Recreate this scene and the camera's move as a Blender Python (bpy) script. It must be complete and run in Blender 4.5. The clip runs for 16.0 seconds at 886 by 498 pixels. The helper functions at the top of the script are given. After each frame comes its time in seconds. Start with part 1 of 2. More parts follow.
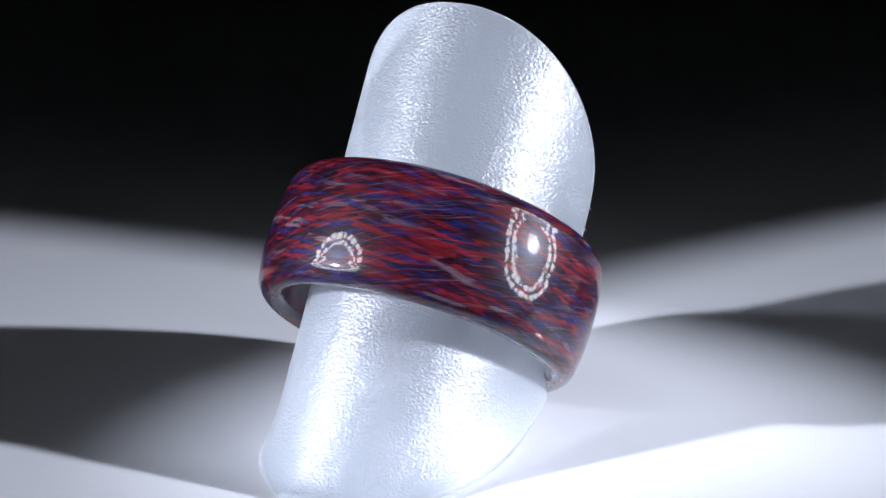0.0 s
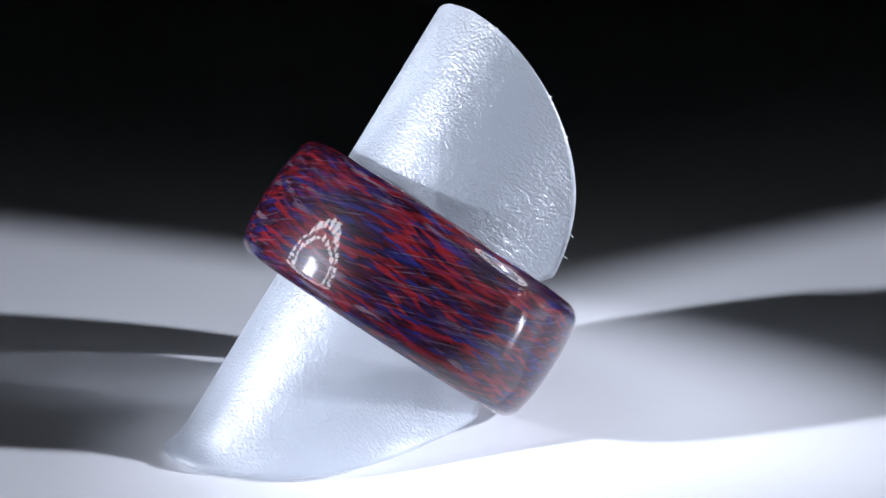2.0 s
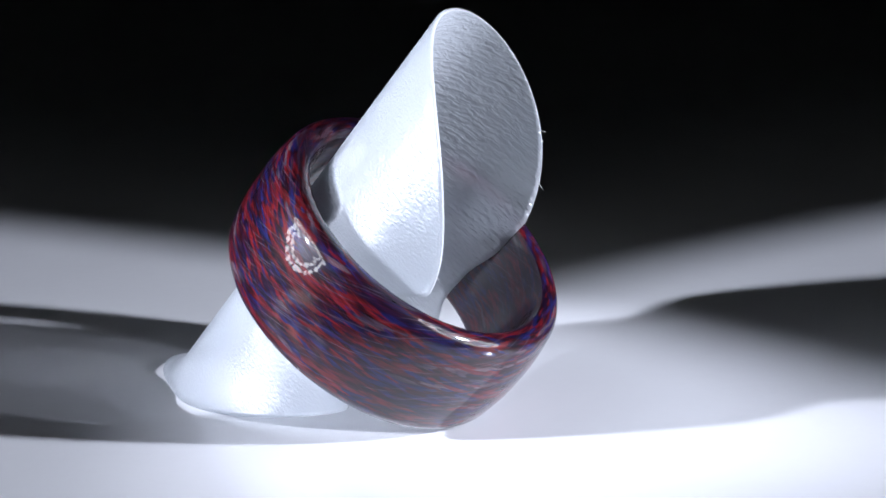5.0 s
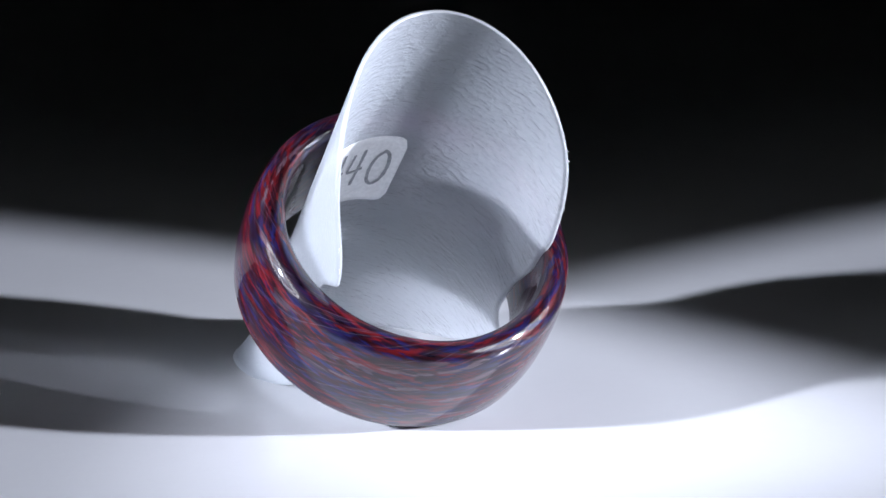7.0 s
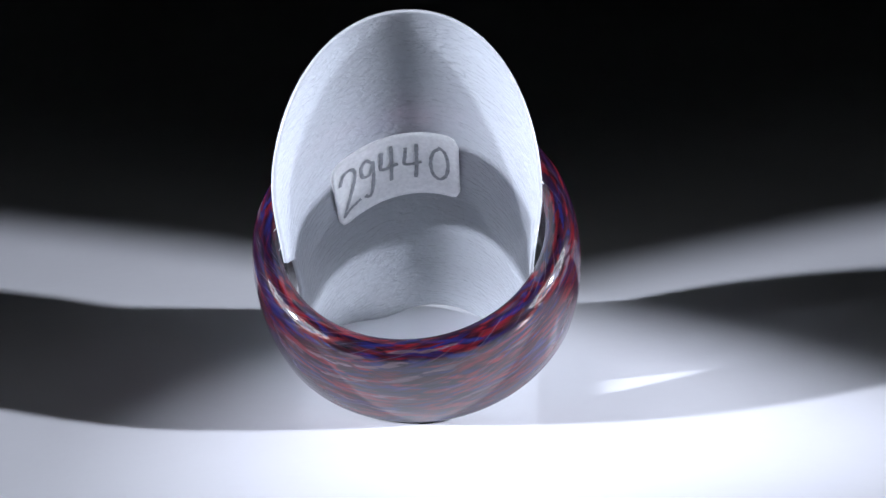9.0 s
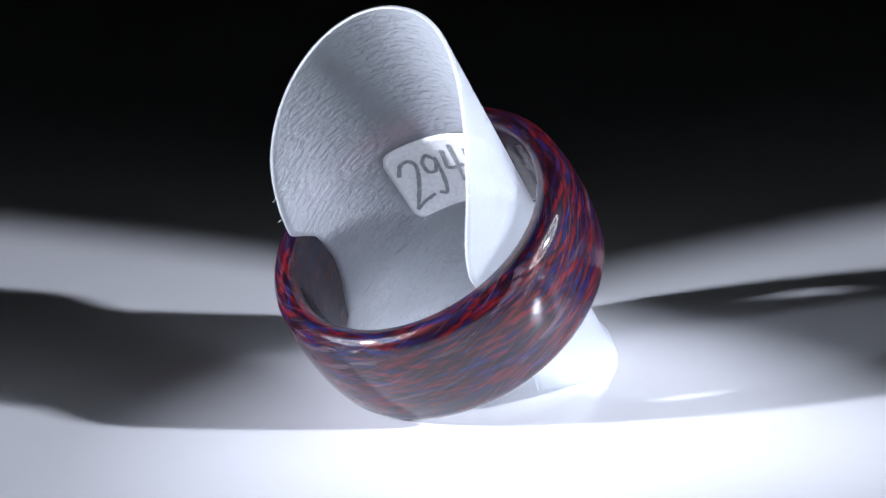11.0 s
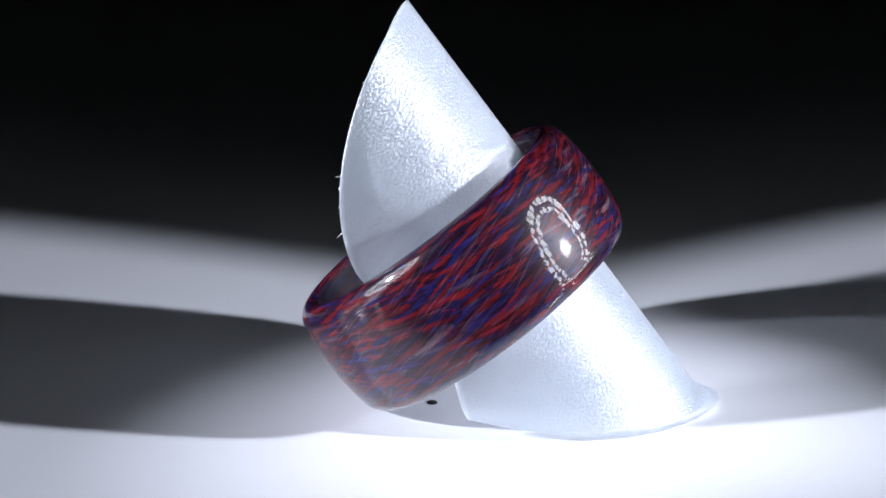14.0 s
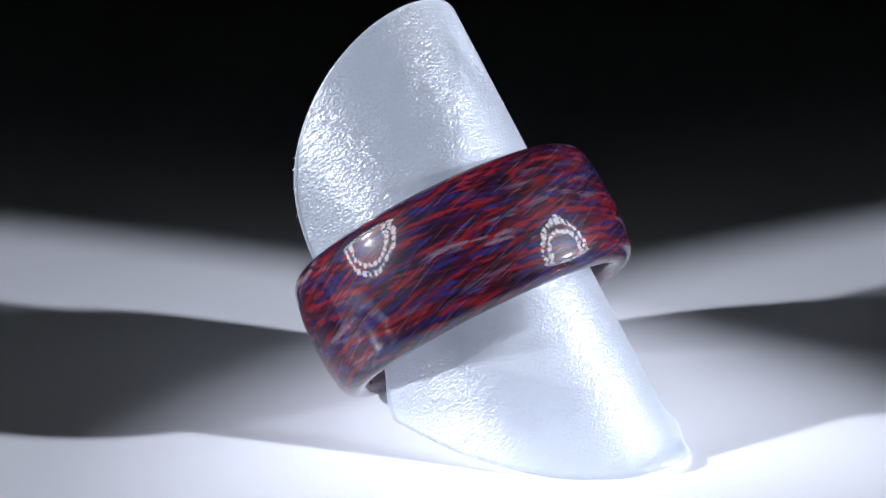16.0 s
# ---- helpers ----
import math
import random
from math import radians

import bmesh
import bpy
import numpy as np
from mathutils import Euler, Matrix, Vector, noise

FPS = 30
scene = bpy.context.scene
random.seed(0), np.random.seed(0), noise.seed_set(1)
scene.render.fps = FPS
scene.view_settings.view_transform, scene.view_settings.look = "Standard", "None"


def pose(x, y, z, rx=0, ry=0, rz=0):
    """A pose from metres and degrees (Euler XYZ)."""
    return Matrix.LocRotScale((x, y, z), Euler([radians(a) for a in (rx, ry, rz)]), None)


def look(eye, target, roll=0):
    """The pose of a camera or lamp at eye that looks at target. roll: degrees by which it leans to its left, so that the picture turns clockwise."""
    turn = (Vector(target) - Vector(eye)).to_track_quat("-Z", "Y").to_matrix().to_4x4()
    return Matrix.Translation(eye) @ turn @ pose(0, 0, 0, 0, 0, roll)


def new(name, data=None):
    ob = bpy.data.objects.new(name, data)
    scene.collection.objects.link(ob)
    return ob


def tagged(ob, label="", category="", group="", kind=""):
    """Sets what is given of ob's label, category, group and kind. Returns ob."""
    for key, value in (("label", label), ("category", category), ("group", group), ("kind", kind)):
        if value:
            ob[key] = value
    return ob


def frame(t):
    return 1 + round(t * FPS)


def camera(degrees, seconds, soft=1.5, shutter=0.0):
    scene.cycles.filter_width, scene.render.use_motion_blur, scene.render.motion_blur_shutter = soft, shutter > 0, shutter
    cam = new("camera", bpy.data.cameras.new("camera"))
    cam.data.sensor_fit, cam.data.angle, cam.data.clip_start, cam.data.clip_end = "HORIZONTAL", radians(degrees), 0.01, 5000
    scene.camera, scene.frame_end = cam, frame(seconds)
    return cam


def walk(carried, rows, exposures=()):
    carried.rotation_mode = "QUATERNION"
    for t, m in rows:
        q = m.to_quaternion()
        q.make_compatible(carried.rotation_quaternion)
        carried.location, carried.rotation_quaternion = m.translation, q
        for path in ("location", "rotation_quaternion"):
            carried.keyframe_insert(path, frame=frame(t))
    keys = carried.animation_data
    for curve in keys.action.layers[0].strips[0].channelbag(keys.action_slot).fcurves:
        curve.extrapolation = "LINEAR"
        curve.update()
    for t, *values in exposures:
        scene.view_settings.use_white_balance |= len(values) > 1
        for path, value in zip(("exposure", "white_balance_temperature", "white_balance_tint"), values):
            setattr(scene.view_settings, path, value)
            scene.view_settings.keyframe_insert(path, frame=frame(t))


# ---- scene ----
U = 4e-5                       # one plan unit: 0.04 mm
SECONDS = 16.0

# ---- camera: it stands still, 15 cm before the turning ring ----
cam = camera(24.2, SECONDS, soft=1.5)
EYE = (25 * U, -3660 * U, 1435.3 * U)
TILT = radians(17.2)
cam_pose = look(EYE, (EYE[0], EYE[1] + math.cos(TILT), EYE[2] - math.sin(TILT)), 0.12)
walk(cam, [(0.0, cam_pose), (SECONDS, cam_pose)], exposures=[(0.0, 0.0), (SECONDS, 0.0)])

# ---- light: a dark room and two small reflector lamps ----
world = bpy.data.worlds.new("dark_room")
world.use_nodes = True
world.node_tree.nodes["Background"].inputs["Color"].default_value = (0.55, 0.6, 0.75, 1)
world.node_tree.nodes["Background"].inputs["Strength"].default_value = 0.00015
scene.world = world

# eye of the lamp, aim (plan units), half angle of its beam in degrees, watts
LAMPS = [
    ((-5458, -2218, 2429), (0, -200, 690), 7.55, 5.9),
    ((5729, -1430, 2338), (0, 20, 378), 6.7, 5.4),
]


def spot(eye, aim, half, watts):
    data = bpy.data.lights.new("lamp_beam", "SPOT")
    data.energy, data.spot_size, data.spot_blend = watts, radians(2 * half), 0.15
    data.shadow_soft_size = 0.0058
    data.color = (0.90, 0.95, 1.13)
    ob = new("lamp_beam", data)
    ob.matrix_world = look([c * U for c in eye], [c * U for c in aim])
    return ob


for eye, aim, half, watts in LAMPS:
    spot(eye, aim, half, watts)


# ---- materials ----
def material(name):
    m = bpy.data.materials.new(name)
    m.use_nodes = True
    nt = m.node_tree
    nt.nodes.clear()
    out = nt.nodes.new("ShaderNodeOutputMaterial")
    return m, nt, out


def node(nt, kind, links=(), **props):
    n = nt.nodes.new(kind)
    for key, value in props.items():
        if key in n.inputs:
            n.inputs[key].default_value = value
        else:
            setattr(n, key, value)
    for socket, source in links:
        nt.links.new(source, n.inputs[socket])
    return n


def calc(nt, op, a, b=None, c=None):
    n = nt.nodes.new("ShaderNodeMath")
    n.operation = op
    for i, v in enumerate((a, b, c)):
        if v is None:
            continue
        if isinstance(v, (int, float)):
            n.inputs[i].default_value = v
        else:
            nt.links.new(v, n.inputs[i])
    return n.outputs[0]


def mix_rgb(nt, fac, a, b, mode="MIX"):
    n = nt.nodes.new("ShaderNodeMix")
    n.data_type, n.blend_type = "RGBA", mode
    for i, v in ((0, fac), (6, a), (7, b)):
        if isinstance(v, (int, float, tuple)):
            n.inputs[i].default_value = v
        else:
            nt.links.new(v, n.inputs[i])
    return n.outputs[2]


def ramp(nt, fac, stops, smooth=True):
    n = nt.nodes.new("ShaderNodeValToRGB")
    n.color_ramp.interpolation = "LINEAR" if smooth else "CONSTANT"
    els = n.color_ramp.elements
    while len(els) < len(stops):
        els.new(1.0)
    for e, (p, col) in zip(els, stops):
        e.position, e.color = p, (*col, 1)
    nt.links.new(fac, n.inputs[0])
    return n.outputs[0]


def floor_material():
    m, nt, out = material("white_gloss_board")
    co = node(nt, "ShaderNodeTexCoord")
    n1 = node(nt, "ShaderNodeTexNoise", [("Vector", co.outputs["Object"])], Scale=40.0, Detail=4.0)
    n2 = node(nt, "ShaderNodeTexNoise", [("Vector", co.outputs["Object"])], Scale=900.0, Detail=2.0)
    col = ramp(nt, n1.outputs["Fac"], [(0.3, (0.76, 0.77, 0.79)), (0.7, (0.81, 0.82, 0.84))])
    bump = node(nt, "ShaderNodeBump", [("Height", n2.outputs["Fac"])], Strength=0.05, Distance=0.0002)
    rough = calc(nt, "MULTIPLY_ADD", n1.outputs["Fac"], 0.06, 0.13)
    p = node(nt, "ShaderNodeBsdfPrincipled", [("Base Color", col), ("Normal", bump.outputs[0]), ("Roughness", rough)])
    nt.links.new(p.outputs[0], out.inputs[0])
    return m


def sheet_material(name, shares, grain, low, high, squash, dullness=0.4, rough_from=0.24):
    """Frosted plastic. shares: how much is scattered back, scattered on, let through blurred, and let through clear."""
    m, nt, out = material(name)
    uv = node(nt, "ShaderNodeUVMap", uv_map="UVMap")
    mp = node(nt, "ShaderNodeMapping", [("Vector", uv.outputs[0])], Scale=squash)
    warp = node(nt, "ShaderNodeTexNoise", [("Vector", uv.outputs[0])], Scale=0.8, Detail=3.0)
    moved = node(nt, "ShaderNodeVectorMath", [(0, mp.outputs[0]), (1, warp.outputs["Color"])], operation="ADD")
    g1 = node(nt, "ShaderNodeTexNoise", [("Vector", moved.outputs[0])], Scale=2.0, Detail=2.0, Roughness=0.5)
    g2 = node(nt, "ShaderNodeTexNoise", [("Vector", moved.outputs[0])], Scale=3.6, Detail=1.0)
    big = node(nt, "ShaderNodeTexNoise", [("Vector", uv.outputs[0])], Scale=0.25, Detail=2.0)
    patch = ramp(nt, big.outputs["Fac"], [(0.35, (0.6, 0.6, 0.6)), (0.65, (1.0, 1.0, 1.0))])
    height = calc(nt, "MULTIPLY", calc(nt, "MULTIPLY_ADD", g2.outputs["Fac"], 0.10, g1.outputs["Fac"]), patch)
    bump = node(nt, "ShaderNodeBump", [("Height", height)], Strength=1.0, Distance=grain)
    nrm = ("Normal", bump.outputs[0])
    soft = node(nt, "ShaderNodeBump", [("Height", height)], Strength=1.0, Distance=grain * dullness)
    dull = ("Normal", soft.outputs[0])
    col = ramp(nt, big.outputs["Fac"], [(0.3, low), (0.7, high)])
    parts = [node(nt, "ShaderNodeBsdfDiffuse", [("Color", col), dull]),
             node(nt, "ShaderNodeBsdfTranslucent", [dull], Color=(0.91, 0.95, 0.985, 1)),
             node(nt, "ShaderNodeBsdfRefraction", [nrm], Color=(0.97, 0.985, 1.0, 1), Roughness=0.45, IOR=1.22),
             node(nt, "ShaderNodeBsdfTransparent", Color=(0.985, 0.992, 1.0, 1))]
    body, total = parts[0], shares[0]
    for share, one in zip(shares[1:], parts[1:]):
        total += share
        body = node(nt, "ShaderNodeMixShader", [(1, body.outputs[0]), (2, one.outputs[0])], Fac=share / total)
    rough = calc(nt, "MULTIPLY_ADD", g1.outputs["Fac"], 0.14, rough_from)
    gloss = node(nt, "ShaderNodeBsdfGlossy", [nrm, ("Roughness", rough)], Color=(1, 1, 1, 1))
    edge = node(nt, "ShaderNodeLayerWeight", [nrm], Blend=0.5).outputs["Facing"]
    edge = calc(nt, "MULTIPLY_ADD", calc(nt, "POWER", edge, 4.0), 0.35, 0.055)
    both = node(nt, "ShaderNodeMixShader", [(0, edge), (1, body.outputs[0]), (2, gloss.outputs[0])])
    nt.links.new(both.outputs[0], out.inputs[0])
    return m


def strand_layer(nt, u, v, slope, width, seed, stretch, wave):
    """One set of parallel strands: a random value for each piece of strand, and its rounded height."""
    across = calc(nt, "MULTIPLY_ADD", u, slope, v)
    wob = node(nt, "ShaderNodeCombineXYZ", [("X", calc(nt, "MULTIPLY", u, 0.16)), ("Y", calc(nt, "MULTIPLY", v, 0.3))], Z=seed)
    wn = node(nt, "ShaderNodeTexNoise", [("Vector", wob.outputs[0])], Scale=1.0, Detail=1.0)
    across = calc(nt, "MULTIPLY_ADD", wn.outputs["Fac"], wave, across)
    lane = calc(nt, "DIVIDE", across, width)
    row = calc(nt, "FLOOR", lane)
    inside = calc(nt, "FRACT", lane)
    prof = calc(nt, "SUBTRACT", 1.0, calc(nt, "ABSOLUTE", calc(nt, "MULTIPLY_ADD", inside, 2.0, -1.0)))
    shift = node(nt, "ShaderNodeTexWhiteNoise", [("W", calc(nt, "ADD", row, seed * 17.0))], noise_dimensions="1D")
    along = calc(nt, "MULTIPLY_ADD", u, stretch, calc(nt, "MULTIPLY", shift.outputs[0], 40.0))
    at = node(nt, "ShaderNodeCombineXYZ", [("X", along), ("Y", calc(nt, "MULTIPLY", row, 7.31))], Z=seed * 3.7)
    val = node(nt, "ShaderNodeTexNoise", [("Vector", at.outputs[0])], Scale=1.0, Detail=1.0)
    mixed = calc(nt, "ADD", calc(nt, "MULTIPLY_ADD", val.outputs["Fac"], 1.15, -0.115), calc(nt, "MULTIPLY_ADD", shift.outputs[0], 0.14, -0.03))
    return mixed, prof


ROUND_MM = 2 * math.pi * 300 * 0.04          # once round the ring


def braid(nt, u, v):
    """Colour and height of the strands at u, v millimetres: two crossing sets, now one on top, now the other."""
    black, deep, red, blue, navy, pale = (0.009, 0.002, 0.007), (0.042, 0.004, 0.009), (0.145, 0.008, 0.012), (0.012, 0.016, 0.100), (0.016, 0.005, 0.024), (0.135, 0.085, 0.105)
    bands = [(0.0, black), (0.30, navy), (0.34, blue), (0.385, navy), (0.42, black), (0.455, deep), (0.49, red), (0.535, red),
             (0.56, deep), (0.60, black), (0.635, blue), (0.675, navy), (0.72, (0.05, 0.035, 0.06)), (0.77, pale), (1.0, pale)]
    # wide zones where one colour leads
    zone_at = node(nt, "ShaderNodeCombineXYZ", [("X", calc(nt, "MULTIPLY", u, 0.11)), ("Y", calc(nt, "MULTIPLY", calc(nt, "MULTIPLY_ADD", u, 0.12, v), 0.4))], Z=63.0)
    zone = node(nt, "ShaderNodeTexNoise", [("Vector", zone_at.outputs[0])], Scale=1.0, Detail=1.0).outputs["Fac"]
    sets = []
    for slope, width, seed, stretch in ((0.19, 0.54, 5.0, 0.058), (-0.15, 0.50, 9.0, 0.062), (0.06, 0.46, 14.0, 0.066)):
        val, prof = strand_layer(nt, u, v, slope, width, seed, stretch, 1.7)
        # hair-fine threads inside each strand
        at = node(nt, "ShaderNodeCombineXYZ", [("X", calc(nt, "MULTIPLY", u, 0.35)), ("Y", calc(nt, "MULTIPLY", calc(nt, "MULTIPLY_ADD", u, slope, v), 9.0))], Z=seed)
        hair = node(nt, "ShaderNodeTexNoise", [("Vector", at.outputs[0])], Scale=1.0, Detail=2.0).outputs["Fac"]
        val = calc(nt, "MULTIPLY_ADD", calc(nt, "SUBTRACT", hair, 0.5), 0.08, val)
        val = calc(nt, "MULTIPLY_ADD", calc(nt, "SUBTRACT", zone, 0.5), 0.38, val)
        sets.append((val, prof, hair, ramp(nt, val, bands)))
    # which set lies on top
    def top(one, two, along, across, seed, push):
        where = node(nt, "ShaderNodeCombineXYZ", [("X", calc(nt, "MULTIPLY", u, along)), ("Y", calc(nt, "MULTIPLY", v, across))], Z=seed)
        area = node(nt, "ShaderNodeTexNoise", [("Vector", where.outputs[0])], Scale=1.0, Detail=2.0).outputs["Fac"]
        lead = calc(nt, "MULTIPLY_ADD", calc(nt, "SUBTRACT", area, push), 7.0, calc(nt, "SUBTRACT", two, one))
        return ramp(nt, calc(nt, "MULTIPLY_ADD", lead, 0.9, 0.5), [(0.30, (0, 0, 0)), (0.70, (1, 1, 1))]), area
    w, area = top(sets[0][1], sets[1][1], 0.35, 1.3, 31.0, 0.5)
    col = mix_rgb(nt, w, sets[0][3], sets[1][3])
    height = calc(nt, "MAXIMUM", sets[0][1], sets[1][1])
    w, _ = top(height, sets[2][1], 0.30, 1.1, 47.0, 0.56)
    col = mix_rgb(nt, w, col, sets[2][3])
    # long thin strands laid over them
    for slope, width, seed, amount in ((0.30, 0.21, 71.0, 0.34), (-0.24, 0.19, 83.0, 0.26)):
        val, prof = strand_layer(nt, u, v, slope, width, seed, 0.03, 1.4)
        val = calc(nt, "MULTIPLY_ADD", calc(nt, "SUBTRACT", zone, 0.5), 0.25, val)
        over = calc(nt, "MULTIPLY", ramp(nt, prof, [(0.35, (0, 0, 0)), (0.75, (amount, amount, amount))]), ramp(nt, area, [(0.40, (0.35, 0.35, 0.35)), (0.60, (1, 1, 1))]))
        col = mix_rgb(nt, over, col, ramp(nt, val, bands))
    # thin pale threads that cross everything at a steeper slant
    val, prof = strand_layer(nt, u, v, 0.34, 0.15, 21.0, 0.26, 1.2)
    thread = calc(nt, "MULTIPLY", ramp(nt, val, [(0.60, (0, 0, 0)), (0.70, (1, 1, 1))]), ramp(nt, prof, [(0.3, (0, 0, 0)), (0.9, (0.42, 0.42, 0.42))]))
    col = mix_rgb(nt, thread, col, (0.12, 0.10, 0.135, 1))
    # strands sunk deeper in the dark resin
    deepness = ramp(nt, area, [(0.30, (0.6, 0.6, 0.6)), (0.58, (1.15, 1.15, 1.15))])
    shade = calc(nt, "MULTIPLY", calc(nt, "MULTIPLY_ADD", height, 0.50, 0.40), deepness)
    return mix_rgb(nt, 1.0, col, node(nt, "ShaderNodeCombineColor", [("Red", shade), ("Green", shade), ("Blue", shade)]).outputs[0], "MULTIPLY"), height


def ring_material(name, inner=False):
    """Red, blue and pale strands laid crosswise under clear resin; the strands overlap where they come round again."""
    m, nt, out = material(name)
    uv = node(nt, "ShaderNodeUVMap", uv_map="UVMap")
    sep = node(nt, "ShaderNodeSeparateXYZ", [("Vector", uv.outputs[0])])
    u, v = sep.outputs["X"], sep.outputs["Y"]
    one, high = braid(nt, u, v)
    two, low = braid(nt, calc(nt, "SUBTRACT", u, ROUND_MM), v)
    lap = node(nt, "ShaderNodeMapRange", [("Value", u)])
    lap.interpolation_type = "SMOOTHSTEP"
    lap.inputs["From Min"].default_value, lap.inputs["From Max"].default_value = ROUND_MM - 6, ROUND_MM
    col = mix_rgb(nt, lap.outputs[0], one, two)
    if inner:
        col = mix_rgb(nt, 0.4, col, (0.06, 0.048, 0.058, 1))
    p = node(nt, "ShaderNodeBsdfPrincipled", [("Base Color", col)], Roughness=0.4)
    p.inputs["Specular IOR Level"].default_value = 0.13
    p.inputs["Coat Weight"].default_value = 1.0
    p.inputs["Coat Roughness"].default_value = 0.05
    wavy = node(nt, "ShaderNodeTexNoise", [("Vector", uv.outputs[0])], Scale=0.7, Detail=2.0)
    coat = node(nt, "ShaderNodeBump", [("Height", wavy.outputs["Fac"])], Strength=1.0, Distance=0.00002)
    nt.links.new(coat.outputs[0], p.inputs["Coat Normal"])
    p.inputs["Coat IOR"].default_value = 1.52
    nt.links.new(p.outputs[0], out.inputs[0])
    return m


def plain(name, col, rough=0.5, metal=0.0, scale=3000.0, vary=0.08, shine=0.5):
    m, nt, out = material(name)
    co = node(nt, "ShaderNodeTexCoord")
    n1 = node(nt, "ShaderNodeTexNoise", [("Vector", co.outputs["Object"])], Scale=scale, Detail=3.0)
    lo = tuple(c * (1 - vary) for c in col)
    hi = tuple(min(1, c * (1 + vary)) for c in col)
    c = ramp(nt, n1.outputs["Fac"], [(0.3, lo), (0.7, hi)])
    p = node(nt, "ShaderNodeBsdfPrincipled", [("Base Color", c)], Roughness=rough, Metallic=metal)
    p.inputs["Specular IOR Level"].default_value = shine
    nt.links.new(p.outputs[0], out.inputs[0])
    return m


def glow(name, col, strength):
    m, nt, out = material(name)
    e = node(nt, "ShaderNodeEmission", Color=(*col, 1), Strength=strength)
    nt.links.new(e.outputs[0], out.inputs[0])
    return m


def mirror(name):
    m, nt, out = material(name)
    p = node(nt, "ShaderNodeBsdfPrincipled", Roughness=0.03, Metallic=1.0)
    p.inputs["Base Color"].default_value = (0.93, 0.94, 0.95, 1)
    nt.links.new(p.outputs[0], out.inputs[0])
    return m


FLOOR = floor_material()
SHEET = sheet_material("frosted_plastic", (0.045, 0.23, 0.26, 0.465), 0.00011, (0.76, 0.87, 0.98), (0.82, 0.91, 0.99), (2.1, 2.7, 1.0), 0.5, 0.26)
SHEET_IN = sheet_material("frosted_plastic_inside", (0.17, 0.25, 0.22, 0.36), 0.00030, (0.86, 0.92, 0.97), (0.90, 0.94, 0.98), (0.55, 1.5, 1.0), 0.9, 0.12)
CUT = sheet_material("cut_plastic_edge", (0.3, 0.3, 0.0, 0.4), 0.00002, (0.88, 0.9, 0.92), (0.94, 0.95, 0.96), (1.0, 1.0, 1.0))
RING = ring_material("strands_in_resin")
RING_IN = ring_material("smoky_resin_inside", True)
PAPER = plain("paper_label", (0.88, 0.88, 0.87), 0.7)
INK = plain("grey_pencil_ink", (0.30, 0.31, 0.32), 0.6, vary=0.3)
LINT = plain("pale_lint", (0.75, 0.74, 0.72), 0.8)
VELVET = plain("black_velvet", (0.004, 0.004, 0.0045), 0.9, 0.0, 60.0, shine=0.0)
BLACK = plain("black_metal", (0.007, 0.007, 0.008), 0.6, 0.0, 60.0)
MIRROR = mirror("lamp_mirror")
CORE = glow("lamp_core_glow", (0.93, 0.96, 1.03), 13.0)
LENS = glow("lamp_lens_glow", (0.92, 0.96, 1.0), 9.5)


# ---- building ----
def part(name, bm, mats, parent=None, label="", smooth=True):
    me = bpy.data.meshes.new(name)
    bm.normal_update()
    bm.to_mesh(me)
    bm.free()
    for m in mats if isinstance(mats, (list, tuple)) else [mats]:
        me.materials.append(m)
    for p in me.polygons:
        p.use_smooth = smooth
    ob = new(name, me)
    if parent is not None:
        ob.parent = parent
    if label:
        tagged(ob, label)
    return ob


# ---- the table ----
def table():
    bm = bmesh.new()
    wide, front, back, thick = 0.7, -0.5, 0.8, 0.004
    bmesh.ops.create_cube(bm, size=1.0, matrix=Matrix.Translation((0, (front + back) / 2, -thick / 2)) @ Matrix.Diagonal((2 * wide, back - front, thick, 1)))
    bmesh.ops.bevel(bm, geom=list(bm.edges), offset=0.0006, segments=2, affect="EDGES")
    ob = part("floor", bm, FLOOR, smooth=False)
    return tagged(ob, "glossy white board under the turning ring", "table top", kind="structure")


def room():
    bm = bmesh.new()
    bmesh.ops.create_cube(bm, size=2.4, matrix=pose(0, 0, 1.196))
    bmesh.ops.reverse_faces(bm, faces=bm.faces)
    ob = part("wall_dark", bm, VELVET, smooth=False)
    return tagged(ob, "black backdrop that closes the dark room", "backdrop", kind="structure")


# ---- the ring ----
RING_TILT, RING_TURN = radians(37.45), radians(-3.0)
RING_C = Vector((-28.6, 57.5, 262.0))
RING_R, RING_H, RING_E, RING_IN_R = 308.0, 119.0, 17.0, 246.0


def axes(tilt, turn):
    u = Vector((math.sin(tilt) * math.sin(turn), -math.sin(tilt) * math.cos(turn), math.cos(tilt)))
    s = Vector((-math.cos(tilt) * math.sin(turn), math.cos(tilt) * math.cos(turn), math.sin(tilt)))
    x = Vector((math.cos(turn), math.sin(turn), 0))
    return u, s, x


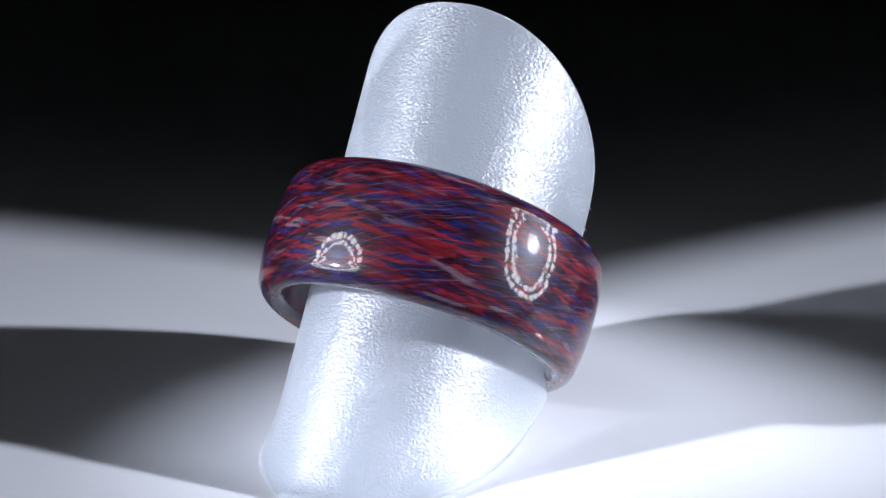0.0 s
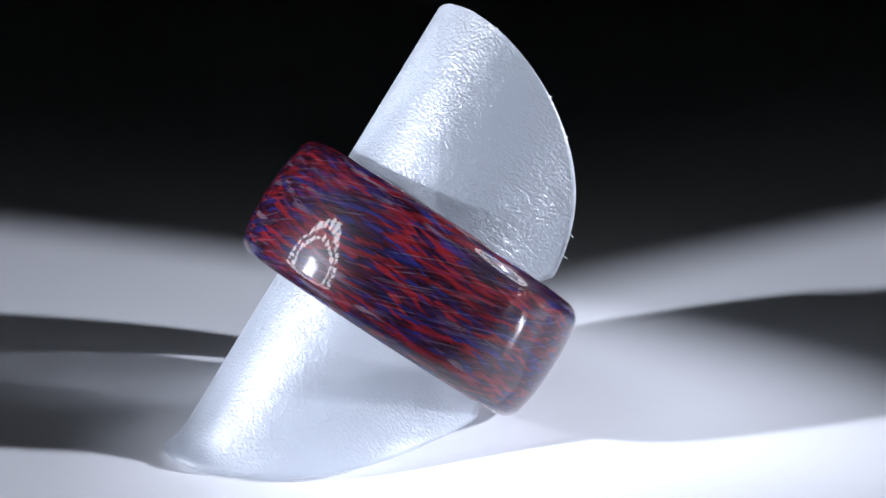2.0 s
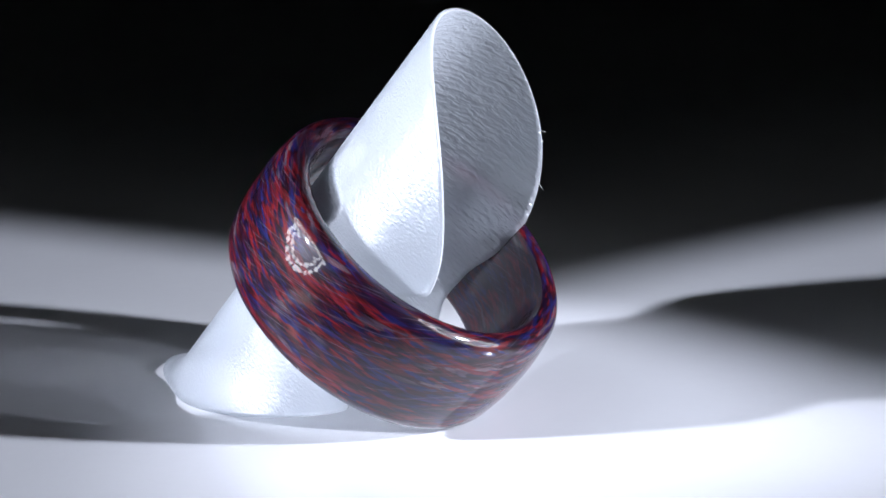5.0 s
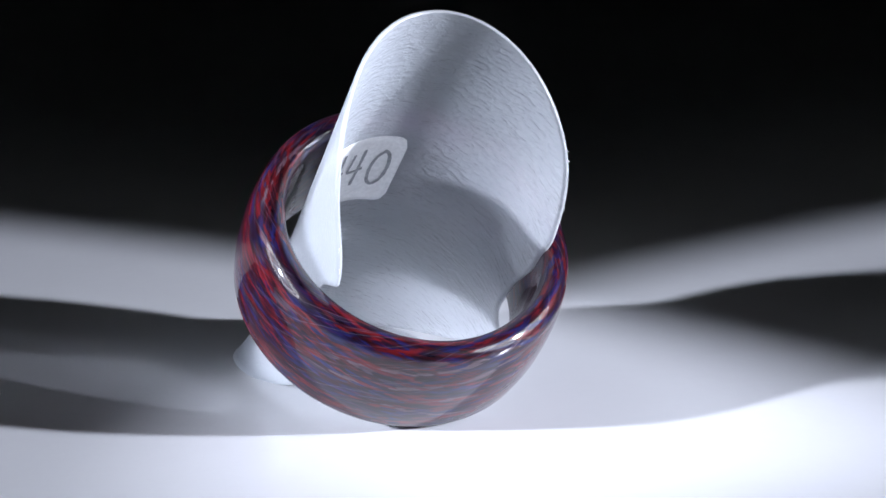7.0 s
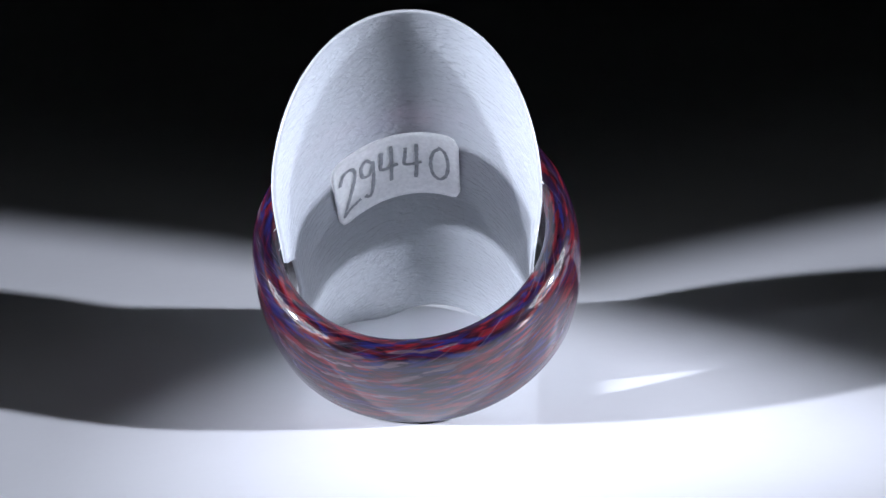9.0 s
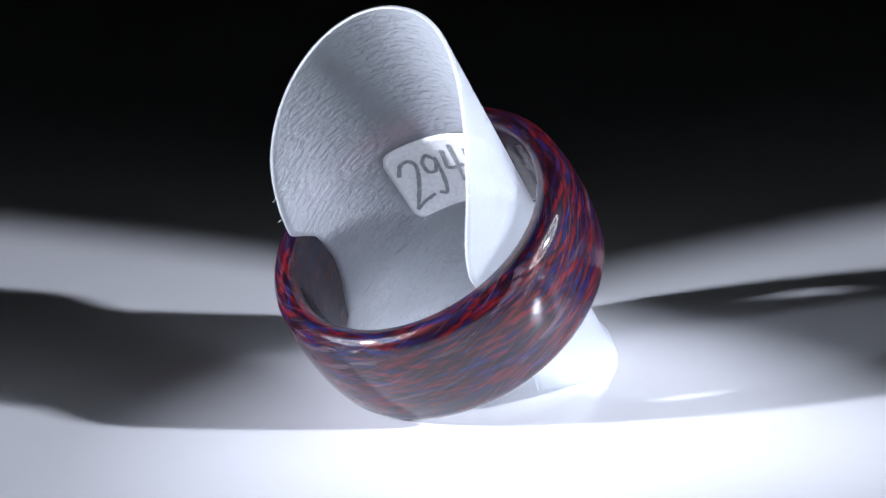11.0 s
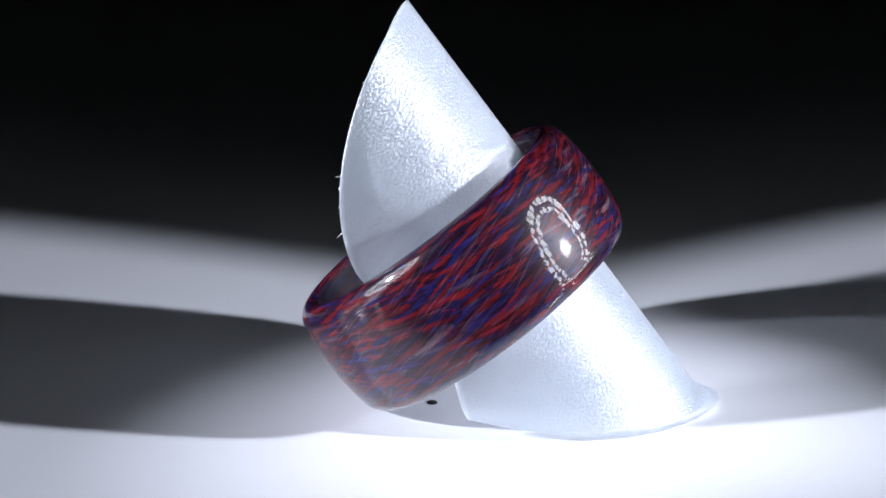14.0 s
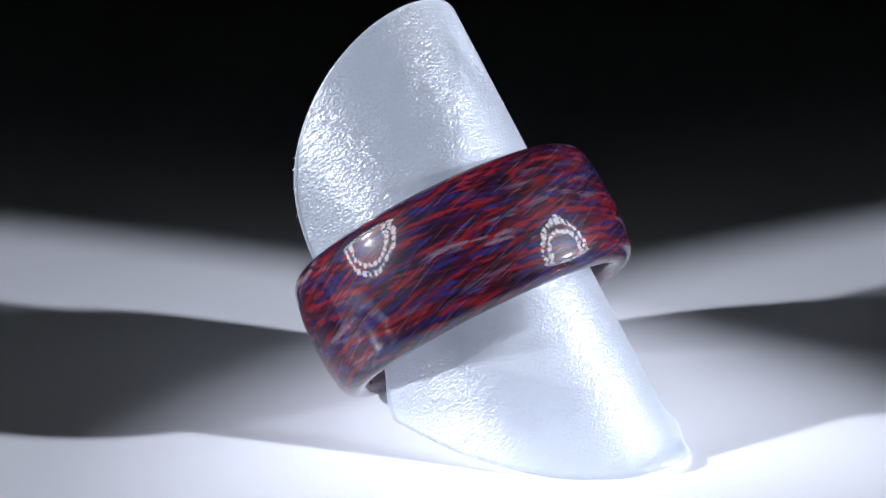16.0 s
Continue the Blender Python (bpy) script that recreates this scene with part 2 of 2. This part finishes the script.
def ring_profile():
    """Height along the axis and radius, once round the section; the last value says inside."""
    out = []
    c, crest = 34.0, 272.0
    for i in range(25):                                   # barrel-shaped outside
        a = (RING_H - c) * (2 * i / 24 - 1)
        out.append((a, RING_R - RING_E * abs(a / RING_H) ** 2.5, 0))
    top = out[-1][1]
    upper = []
    for i in range(1, 11):                                # rounded rim, outside
        w = math.pi / 2 * i / 10
        upper.append((RING_H - c + c * math.sin(w), top - (top - crest) * (1 - math.cos(w)) ** 0.9, 0))
    for i in range(1, 9):                                 # rounded rim, inside
        w = math.pi / 2 * i / 8
        upper.append((RING_H - 18 * (1 - math.cos(w)), crest - (crest - RING_IN_R) * math.sin(w), 1 if i > 3 else 0))
    out += upper
    for i in range(1, 10):
        a = (RING_H - 18) * (1 - 2 * i / 10)
        out.append((a, RING_IN_R - 2 * (1 - (a / RING_H) ** 2), 1))
    out += [(-a, r, k) for a, r, k in reversed(upper)]
    return out


def band_ring():
    u, s, x = axes(RING_TILT, RING_TURN)
    prof = ring_profile()
    n, m = 192, len(prof)
    bm = bmesh.new()
    uvl = bm.loops.layers.uv.new("UVMap")
    verts = []
    for i in range(n):
        w = 2 * math.pi * i / n
        ray = s * math.cos(w) + x * math.sin(w)
        verts.append([bm.verts.new((RING_C + u * a + ray * r) * U) for a, r, _ in prof])
    length = [0.0]
    for j in range(m):
        a0, r0, _ = prof[j]
        a1, r1, _ = prof[(j + 1) % m]
        length.append(length[-1] + math.hypot(a1 - a0, r1 - r0) * 0.04)
    round_mm = 2 * math.pi * 300 * 0.04
    for i in range(n):
        k = (i + 1) % n
        for j in range(m):
            l = (j + 1) % m
            f = bm.faces.new((verts[i][j], verts[k][j], verts[k][l], verts[i][l]))
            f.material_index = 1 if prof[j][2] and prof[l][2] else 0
            for loop, (p, q) in zip(f.loops, ((i, j), (i + 1, j), (i + 1, j + 1), (i, j + 1))):
                loop[uvl].uv = (round_mm * p / n, length[q])
    bmesh.ops.recalc_face_normals(bm, faces=bm.faces)
    lining = bm.copy()
    bmesh.ops.delete(bm, geom=[f for f in bm.faces if f.material_index == 1], context="FACES")
    bmesh.ops.delete(lining, geom=[f for f in lining.faces if f.material_index == 0], context="FACES")
    ob = new("finger_ring")
    part("outer_band", bm, [RING, RING_IN], ob)
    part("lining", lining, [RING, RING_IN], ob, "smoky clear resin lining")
    return tagged(ob, "wide glossy resin ring with crossed red, blue and pale strands", "ring")


# ---- the display stand: a curled sheet of frosted plastic ----
ST_TILT, ST_TURN = radians(40.06), radians(0.75)
ST_O = Vector((-31.1, 141.6, 0.0))
ST_R, ST_K, ST_EX = 308.7, 0.055, 0.7376
TOP_S, THICK = 700.0, 7.0


def sheet_point(sv, beta, inward=0.0):
    u, s, x = axes(ST_TILT, ST_TURN)
    r = ST_R + ST_K * sv
    up_from_foot = sv - foot_s(beta)
    lip = max(0.0, 1 - up_from_foot / 42)                 # a short lip turned out at the back of the foot
    inward -= 27 * lip ** 1.6 * max(0.0, math.cos(beta)) ** 14
    swell = max(0.0, 1 - up_from_foot / 130)              # the flanks of the foot swell gently
    inward -= (26 if beta < 0 else 13) * swell ** 2 * smoothstep(radians(26), radians(55), abs(beta)) * (1 - smoothstep(radians(72), radians(95), abs(beta)))
    # the ring squeezes the edges of the sheet together
    inward += 17 * smoothstep(radians(60), radians(87), abs(beta)) * smoothstep(90, 170, sv) * (1 - smoothstep(400, 580, sv))
    a, b = r * math.cos(beta), r * ST_EX * math.sin(beta)
    nrm = Vector((math.cos(beta) / r, math.sin(beta) / (r * ST_EX), 0)).normalized()
    return ST_O + u * sv + s * (a - nrm.x * inward) + x * (b - nrm.y * inward)


def smoothstep(a, b, v):
    w = min(1.0, max(0.0, (v - a) / (b - a)))
    return w * w * (3 - 2 * w)


def half_width(sv, side=1):
    """Half the sheet's angle at the height sv along its spine: a rounded tongue, a notch for the ring, a wider foot."""
    low, most, neck, foot = (325, 91.5, 81.5, 97.0) if side < 0 else (235, 89.0, 86.0, 93.0)
    if sv > low:
        w = max(0.0, (sv - 385) / (TOP_S - 385))
        edge = 89.5 * (1 - w ** 1.55) ** 0.42
        return radians(min(edge, neck + (most - neck) * smoothstep(low, low + 95, sv)))
    return radians(neck + (foot - neck) * (1 - smoothstep(60, low - 45, sv)))


def foot_s(beta):
    """Where the sheet meets the table."""
    u, s, x = axes(ST_TILT, ST_TURN)
    k = s.z * math.cos(beta)
    return -(ST_R * k) / (u.z + ST_K * k)


def display_stand():
    stand = new("ring_stand")
    tagged(stand, "curled frosted plastic ring stand leaning over the white table", "display stand")
    rows, cols = 110, 72
    bm = bmesh.new()
    uvl = bm.loops.layers.uv.new("UVMap")
    sides = []
    for inward in (0.0, THICK):
        grid = []
        for i in range(rows + 1):
            w = i / rows
            w = 1 - (1 - w) ** 1.8                       # closer rows towards the tip
            line = []
            for j in range(cols + 1):
                g = 2 * j / cols - 1
                beta = g * radians(86)
                for _ in range(4):
                    lo = foot_s(beta) + (88 if g < 0 else 60) * max(0.0, (abs(g) - 0.4) / 0.6) ** 2.2      # rounded lower corners
                    sv = lo + (TOP_S - 0.5 - lo) * w
                    beta = g * half_width(sv, g)
                line.append((bm.verts.new(sheet_point(sv, beta, inward) * U), (math.degrees(beta) * 0.17, sv * 0.04)))
            grid.append(line)
        sides.append(grid)

    def face(items, mat):
        f = bm.faces.new([v for v, _ in items])
        f.material_index = mat
        for loop, (_, uv) in zip(f.loops, items):
            loop[uvl].uv = uv

    for k, grid in enumerate(sides):
        for i in range(rows):
            for j in range(cols):
                q = [grid[i][j], grid[i][j + 1], grid[i + 1][j + 1], grid[i + 1][j]]
                face(q if k == 0 else q[::-1], 2 * k)
    a, b = sides
    for i in range(rows):
        face([a[i][0], a[i + 1][0], b[i + 1][0], b[i][0]], 1)
        face([b[i][cols], b[i + 1][cols], a[i + 1][cols], a[i][cols]], 1)
    for j in range(cols):
        face([b[0][j], b[0][j + 1], a[0][j + 1], a[0][j]], 1)
        face([a[rows][j], a[rows][j + 1], b[rows][j + 1], b[rows][j]], 1)
    bmesh.ops.recalc_face_normals(bm, faces=bm.faces)
    sheet = part("sheet", bm, [SHEET, CUT, SHEET_IN], stand)

    # burrs and lint on the cut edge
    rnd = random.Random(11)
    for k, (sv, side) in enumerate(((692, -1), (655, 1), (560, 1), (545, 1), (470, -1), (432, -1), (600, -1), (520, 1), (480, 1), (640, -1))):
        bm = bmesh.new()
        base = sheet_point(sv, side * half_width(sv, side), THICK * rnd.uniform(0.1, 0.8))
        tip_way = (base - sheet_point(sv, side * (half_width(sv, side) - 0.06), 0)).normalized()
        bend = Vector((rnd.uniform(-1, 1), rnd.uniform(-1, 1), rnd.uniform(-1, 1)))
        long, thick = (rnd.uniform(7, 13), 1.1) if k % 3 else (rnd.uniform(4, 7), 3.0)
        rings = []
        for q in range(5):
            w = q / 4
            at = base + tip_way * (long * (w - 0.15)) + bend * (long * 0.5 * w * w)
            r = thick * (1 - 0.75 * w)
            rings.append([bm.verts.new((at + Vector((math.cos(2.094 * c), math.sin(2.094 * c), 0.5 * math.cos(2.094 * c + 1))) * r) * U) for c in range(3)])
        for q in range(4):
            for c in range(3):
                d = (c + 1) % 3
                bm.faces.new((rings[q][c], rings[q][d], rings[q + 1][d], rings[q + 1][c]))
        bm.faces.new(rings[4])
        bm.faces.new(rings[0][::-1])
        part("burr", bm, LINT, stand, "pale burr on the cut plastic edge")

    # paper label inside the curl, with its handwritten number
    L0, L1, B0, B1 = 183.0, 368.0, radians(-46), radians(18)
    bm = bmesh.new()
    cx, cy, hx, hy, rad = 0.5 * (B0 + B1), 0.5 * (L0 + L1), 0.5 * (B1 - B0), 0.5 * (L1 - L0), 24.0
    arc = 250.0
    nx, ny = 36, 14
    grid = []
    for lift in (2.0, 5.0):
        layer = []
        for i in range(nx + 1):
            px = hx * arc * (2 * i / nx - 1)
            inset = max(0.0, abs(px) - (hx * arc - rad))
            top = hy - (rad - math.sqrt(max(0.0, rad * rad - inset * inset)))
            layer.append([bm.verts.new(sheet_point(cy + top * (2 * j / ny - 1), cx + px / arc, THICK + lift) * U) for j in range(ny + 1)])
        grid.append(layer)
    for k, layer in enumerate(grid):
        for i in range(nx):
            for j in range(ny):
                q = (layer[i][j], layer[i + 1][j], layer[i + 1][j + 1], layer[i][j + 1])
                bm.faces.new(q if k == 0 else q[::-1])
    a, b = grid
    for i in range(nx):
        bm.faces.new((a[i][0], b[i][0], b[i + 1][0], a[i + 1][0]))
        bm.faces.new((a[i][ny], a[i + 1][ny], b[i + 1][ny], b[i][ny]))
    for j in range(ny):
        bm.faces.new((a[0][j], a[0][j + 1], b[0][j + 1], b[0][j]))
        bm.faces.new((a[nx][j], b[nx][j], b[nx][j + 1], a[nx][j + 1]))
    bmesh.ops.recalc_face_normals(bm, faces=bm.faces)
    label = part("paper_label", bm, PAPER, stand, "white paper label with a grey handwritten number")

    # the number, written by hand in soft pencil: strokes in shares of the label's width and height
    two = [(0.05, 0.66), (0.09, 0.78), (0.15, 0.80), (0.185, 0.70), (0.15, 0.50), (0.09, 0.30), (0.045, 0.16), (0.10, 0.20), (0.20, 0.24)]
    nine = [(0.325, 0.70), (0.28, 0.78), (0.235, 0.70), (0.24, 0.56), (0.29, 0.54), (0.325, 0.66), (0.33, 0.72), (0.325, 0.50), (0.30, 0.28), (0.27, 0.20), (0.235, 0.25)]
    four_a = [(0.405, 0.80), (0.395, 0.66), (0.385, 0.54), (0.44, 0.52), (0.52, 0.55)]
    four_b = [(0.48, 0.86), (0.475, 0.66), (0.465, 0.46), (0.455, 0.30)]
    nought = [(0.85, 0.78), (0.80, 0.70), (0.775, 0.52), (0.79, 0.34), (0.84, 0.27), (0.895, 0.36), (0.915, 0.56), (0.89, 0.74), (0.84, 0.80)]
    strokes = [two, nine, four_a, four_b, [(x + 0.185, y - 0.01) for x, y in four_a], [(x + 0.195, y - 0.02) for x, y in four_b], nought]
    bm = bmesh.new()
    rnd = random.Random(5)
    for stroke in strokes:
        pts = [Vector((hx * arc * (2 * x - 1), hy * (2 * y - 1))) for x, y in stroke]
        ends = [2 * pts[0] - pts[1]] + pts + [2 * pts[-1] - pts[-2]]
        line = []
        for i in range(1, len(ends) - 2):
            p0, p1, p2, p3 = ends[i - 1:i + 3]
            for q in range(8):
                w = q / 8
                line.append(0.5 * (2 * p1 + (p2 - p0) * w + (2 * p0 - 5 * p1 + 4 * p2 - p3) * w * w + (3 * p1 - p0 - 3 * p2 + p3) * w ** 3))
        line.append(pts[-1])
        rail = []
        for i, p in enumerate(line):
            way = (line[min(i + 1, len(line) - 1)] - line[max(i - 1, 0)]).normalized()
            half = 4.1 * rnd.uniform(0.8, 1.15)
            off = Vector((-way.y, way.x)) * half
            rail.append([bm.verts.new(sheet_point(cy + e.y, cx + e.x / arc, THICK + 6.2) * U) for e in (p - off, p + off)])
        for (a0, a1), (b0, b1) in zip(rail, rail[1:]):
            bm.faces.new((a0, b0, b1, a1))
    bm.normal_update()
    part("number", bm, INK, label, "grey handwritten number", smooth=False)
    return stand


# ---- the two lamps, seen as reflections in the ring ----
def reflector_lamp(eye, aim):
    lamp = new("reflector_lamp")
    tagged(lamp, "round reflector lamp with bright facets in a black housing", "lamp", "lamps beside the table")
    lamp.matrix_world = look([c * U for c in eye], [c * U for c in aim])
    k = 1.5
    bm = bmesh.new()                                     # cup-shaped housing, open towards -Z
    n = 48
    prof = [(0.074, -0.004), (0.078, -0.004), (0.078, 0.006), (0.060, 0.034), (0.028, 0.05), (0.0005, 0.05), (0.0005, 0.047), (0.026, 0.046), (0.056, 0.032), (0.074, 0.006)]
    vs = [[bm.verts.new((k * r * math.cos(2 * math.pi * i / n), k * r * math.sin(2 * math.pi * i / n), k * z)) for r, z in prof] for i in range(n)]
    for i in range(n):
        for j in range(len(prof)):
            h, l = (i + 1) % n, (j + 1) % len(prof)
            bm.faces.new((vs[i][j], vs[h][j], vs[h][l], vs[i][l]))
    bmesh.ops.recalc_face_normals(bm, faces=bm.faces)
    part("housing", bm, BLACK, lamp)
    bm = bmesh.new()                                     # the glowing core, in the middle of the cup
    bmesh.ops.create_uvsphere(bm, u_segments=20, v_segments=12, radius=0.0060 * k, matrix=pose(0, 0, 0.022 * k))
    part("lamp_core", bm, CORE, lamp, "glowing lamp core")
    bm = bmesh.new()                                     # domed lens before the core
    prof = [(0.0005, 0.0105), (0.006, 0.0110), (0.011, 0.0123), (0.014, 0.0142), (0.013, 0.0150), (0.0005, 0.0150)]
    vs = [[bm.verts.new((r * k * math.cos(2 * math.pi * i / n), r * k * math.sin(2 * math.pi * i / n), z * k)) for r, z in prof] for i in range(n)]
    for i in range(n):
        for j in range(len(prof)):
            h, l = (i + 1) % n, (j + 1) % len(prof)
            bm.faces.new((vs[i][j], vs[h][j], vs[h][l], vs[i][l]))
    bmesh.ops.recalc_face_normals(bm, faces=bm.faces)
    part("front_lens", bm, LENS, lamp, "small bright domed lens")
    bm = bmesh.new()                                     # black tube added round the lens to keep its light on the ring
    prof = [(0.0146, 0.016), (0.0154, 0.016), (0.0163, -0.080), (0.0155, -0.080)]
    vs = [[bm.verts.new((r * k * math.cos(2 * math.pi * i / n), r * k * math.sin(2 * math.pi * i / n), z * k)) for r, z in prof] for i in range(n)]
    for i in range(n):
        for j in range(4):
            h, l = (i + 1) % n, (j + 1) % 4
            bm.faces.new((vs[i][j], vs[h][j], vs[h][l], vs[i][l]))
    bmesh.ops.recalc_face_normals(bm, faces=bm.faces)
    part("spill_blocker", bm, VELVET, lamp, "added black tube that keeps the lens light on the ring")
    core, target = Vector((0, 0, 0.022 * k)), Vector((0, 0, -0.26))
    bm = bmesh.new()                                     # rings of flat mirror facets, turned to throw the core's light on the ring
    rnd = random.Random(4)
    for count, rr, z, hw, hh in ((27, 0.061, 0.010, 0.0067, 0.0075), (23, 0.049, 0.022, 0.0064, 0.0066)):
        for i in range(count):
            w = 2 * math.pi * (i + rnd.uniform(-0.06, 0.06)) / count
            c = Vector((rr * math.cos(w), rr * math.sin(w), z)) * k
            n = ((core - c).normalized() + (target - c).normalized()).normalized()
            n = (n + Vector((rnd.uniform(-1, 1), rnd.uniform(-1, 1), 0)) * 0.004).normalized()
            size = rnd.uniform(0.70, 0.92)
            side = Vector((-math.sin(w), math.cos(w), 0))
            up = n.cross(side).normalized()
            side = up.cross(n)
            whole = (c - core).length + (c - target).length
            grid = []
            for q in range(5):
                line = []
                for p in range(5):
                    x, y = p / 2 - 1, q / 2 - 1
                    if abs(x) == 1 and abs(y) == 1:
                        x, y = 0.9 * x, 0.9 * y
                    at = c + side * (k * hw * size * x) + up * (k * hh * size * y)
                    for _ in range(6):                   # slide on to the ellipsoid whose foci are the core and the ring
                        miss = (at - core).length + (at - target).length - whole
                        slope = ((at - core).normalized() + (at - target).normalized()).dot(n)
                        at = at - n * (miss / slope)
                    line.append(bm.verts.new(at))
                grid.append(line)
            for q in range(4):
                for p in range(4):
                    bm.faces.new((grid[q][p], grid[q][p + 1], grid[q + 1][p + 1], grid[q + 1][p]))
    part("facets", bm, MIRROR, lamp, "bright mirror facets")
    return lamp


FLOOR_OB = table()
ROOM_OB = room()
def centre_mark():
    """The small dark spindle end in the middle of the table."""
    bm = bmesh.new()
    n = 24
    prof = [(0.00040, 0.0), (0.00040, 0.00006), (0.00034, 0.0001), (0.0001, 0.00011)]
    vs = [[bm.verts.new((r * math.cos(2 * math.pi * i / n), r * math.sin(2 * math.pi * i / n), z)) for r, z in prof] for i in range(n)]
    for i in range(n):
        k = (i + 1) % n
        for j in range(len(prof) - 1):
            bm.faces.new((vs[i][j], vs[k][j], vs[k][j + 1], vs[i][j + 1]))
    bm.faces.new([v[-1] for v in vs])
    ob = part("spindle_end", bm, BLACK)
    return tagged(ob, "tiny black spindle end in the white table", "spindle")


centre_mark().location = (5 * U, -8 * U, 0)
ring = band_ring()
stand = display_stand()
for eye, aim, half, watts in LAMPS:
    back = (Vector(eye) - Vector(aim)).normalized() * 350
    reflector_lamp(Vector(eye) + back, (0, -120, 420))


def motions():
    """The ring and its stand turn together about the upright axis, 17.85 degrees a second, clockwise from above."""
    rows = [(t / 2, pose(0, 0, 0, 0, 0, -17.846 * (t / 2 - 8.7))) for t in range(0, 33)]
    walk(ring, rows)
    walk(stand, rows)


motions()
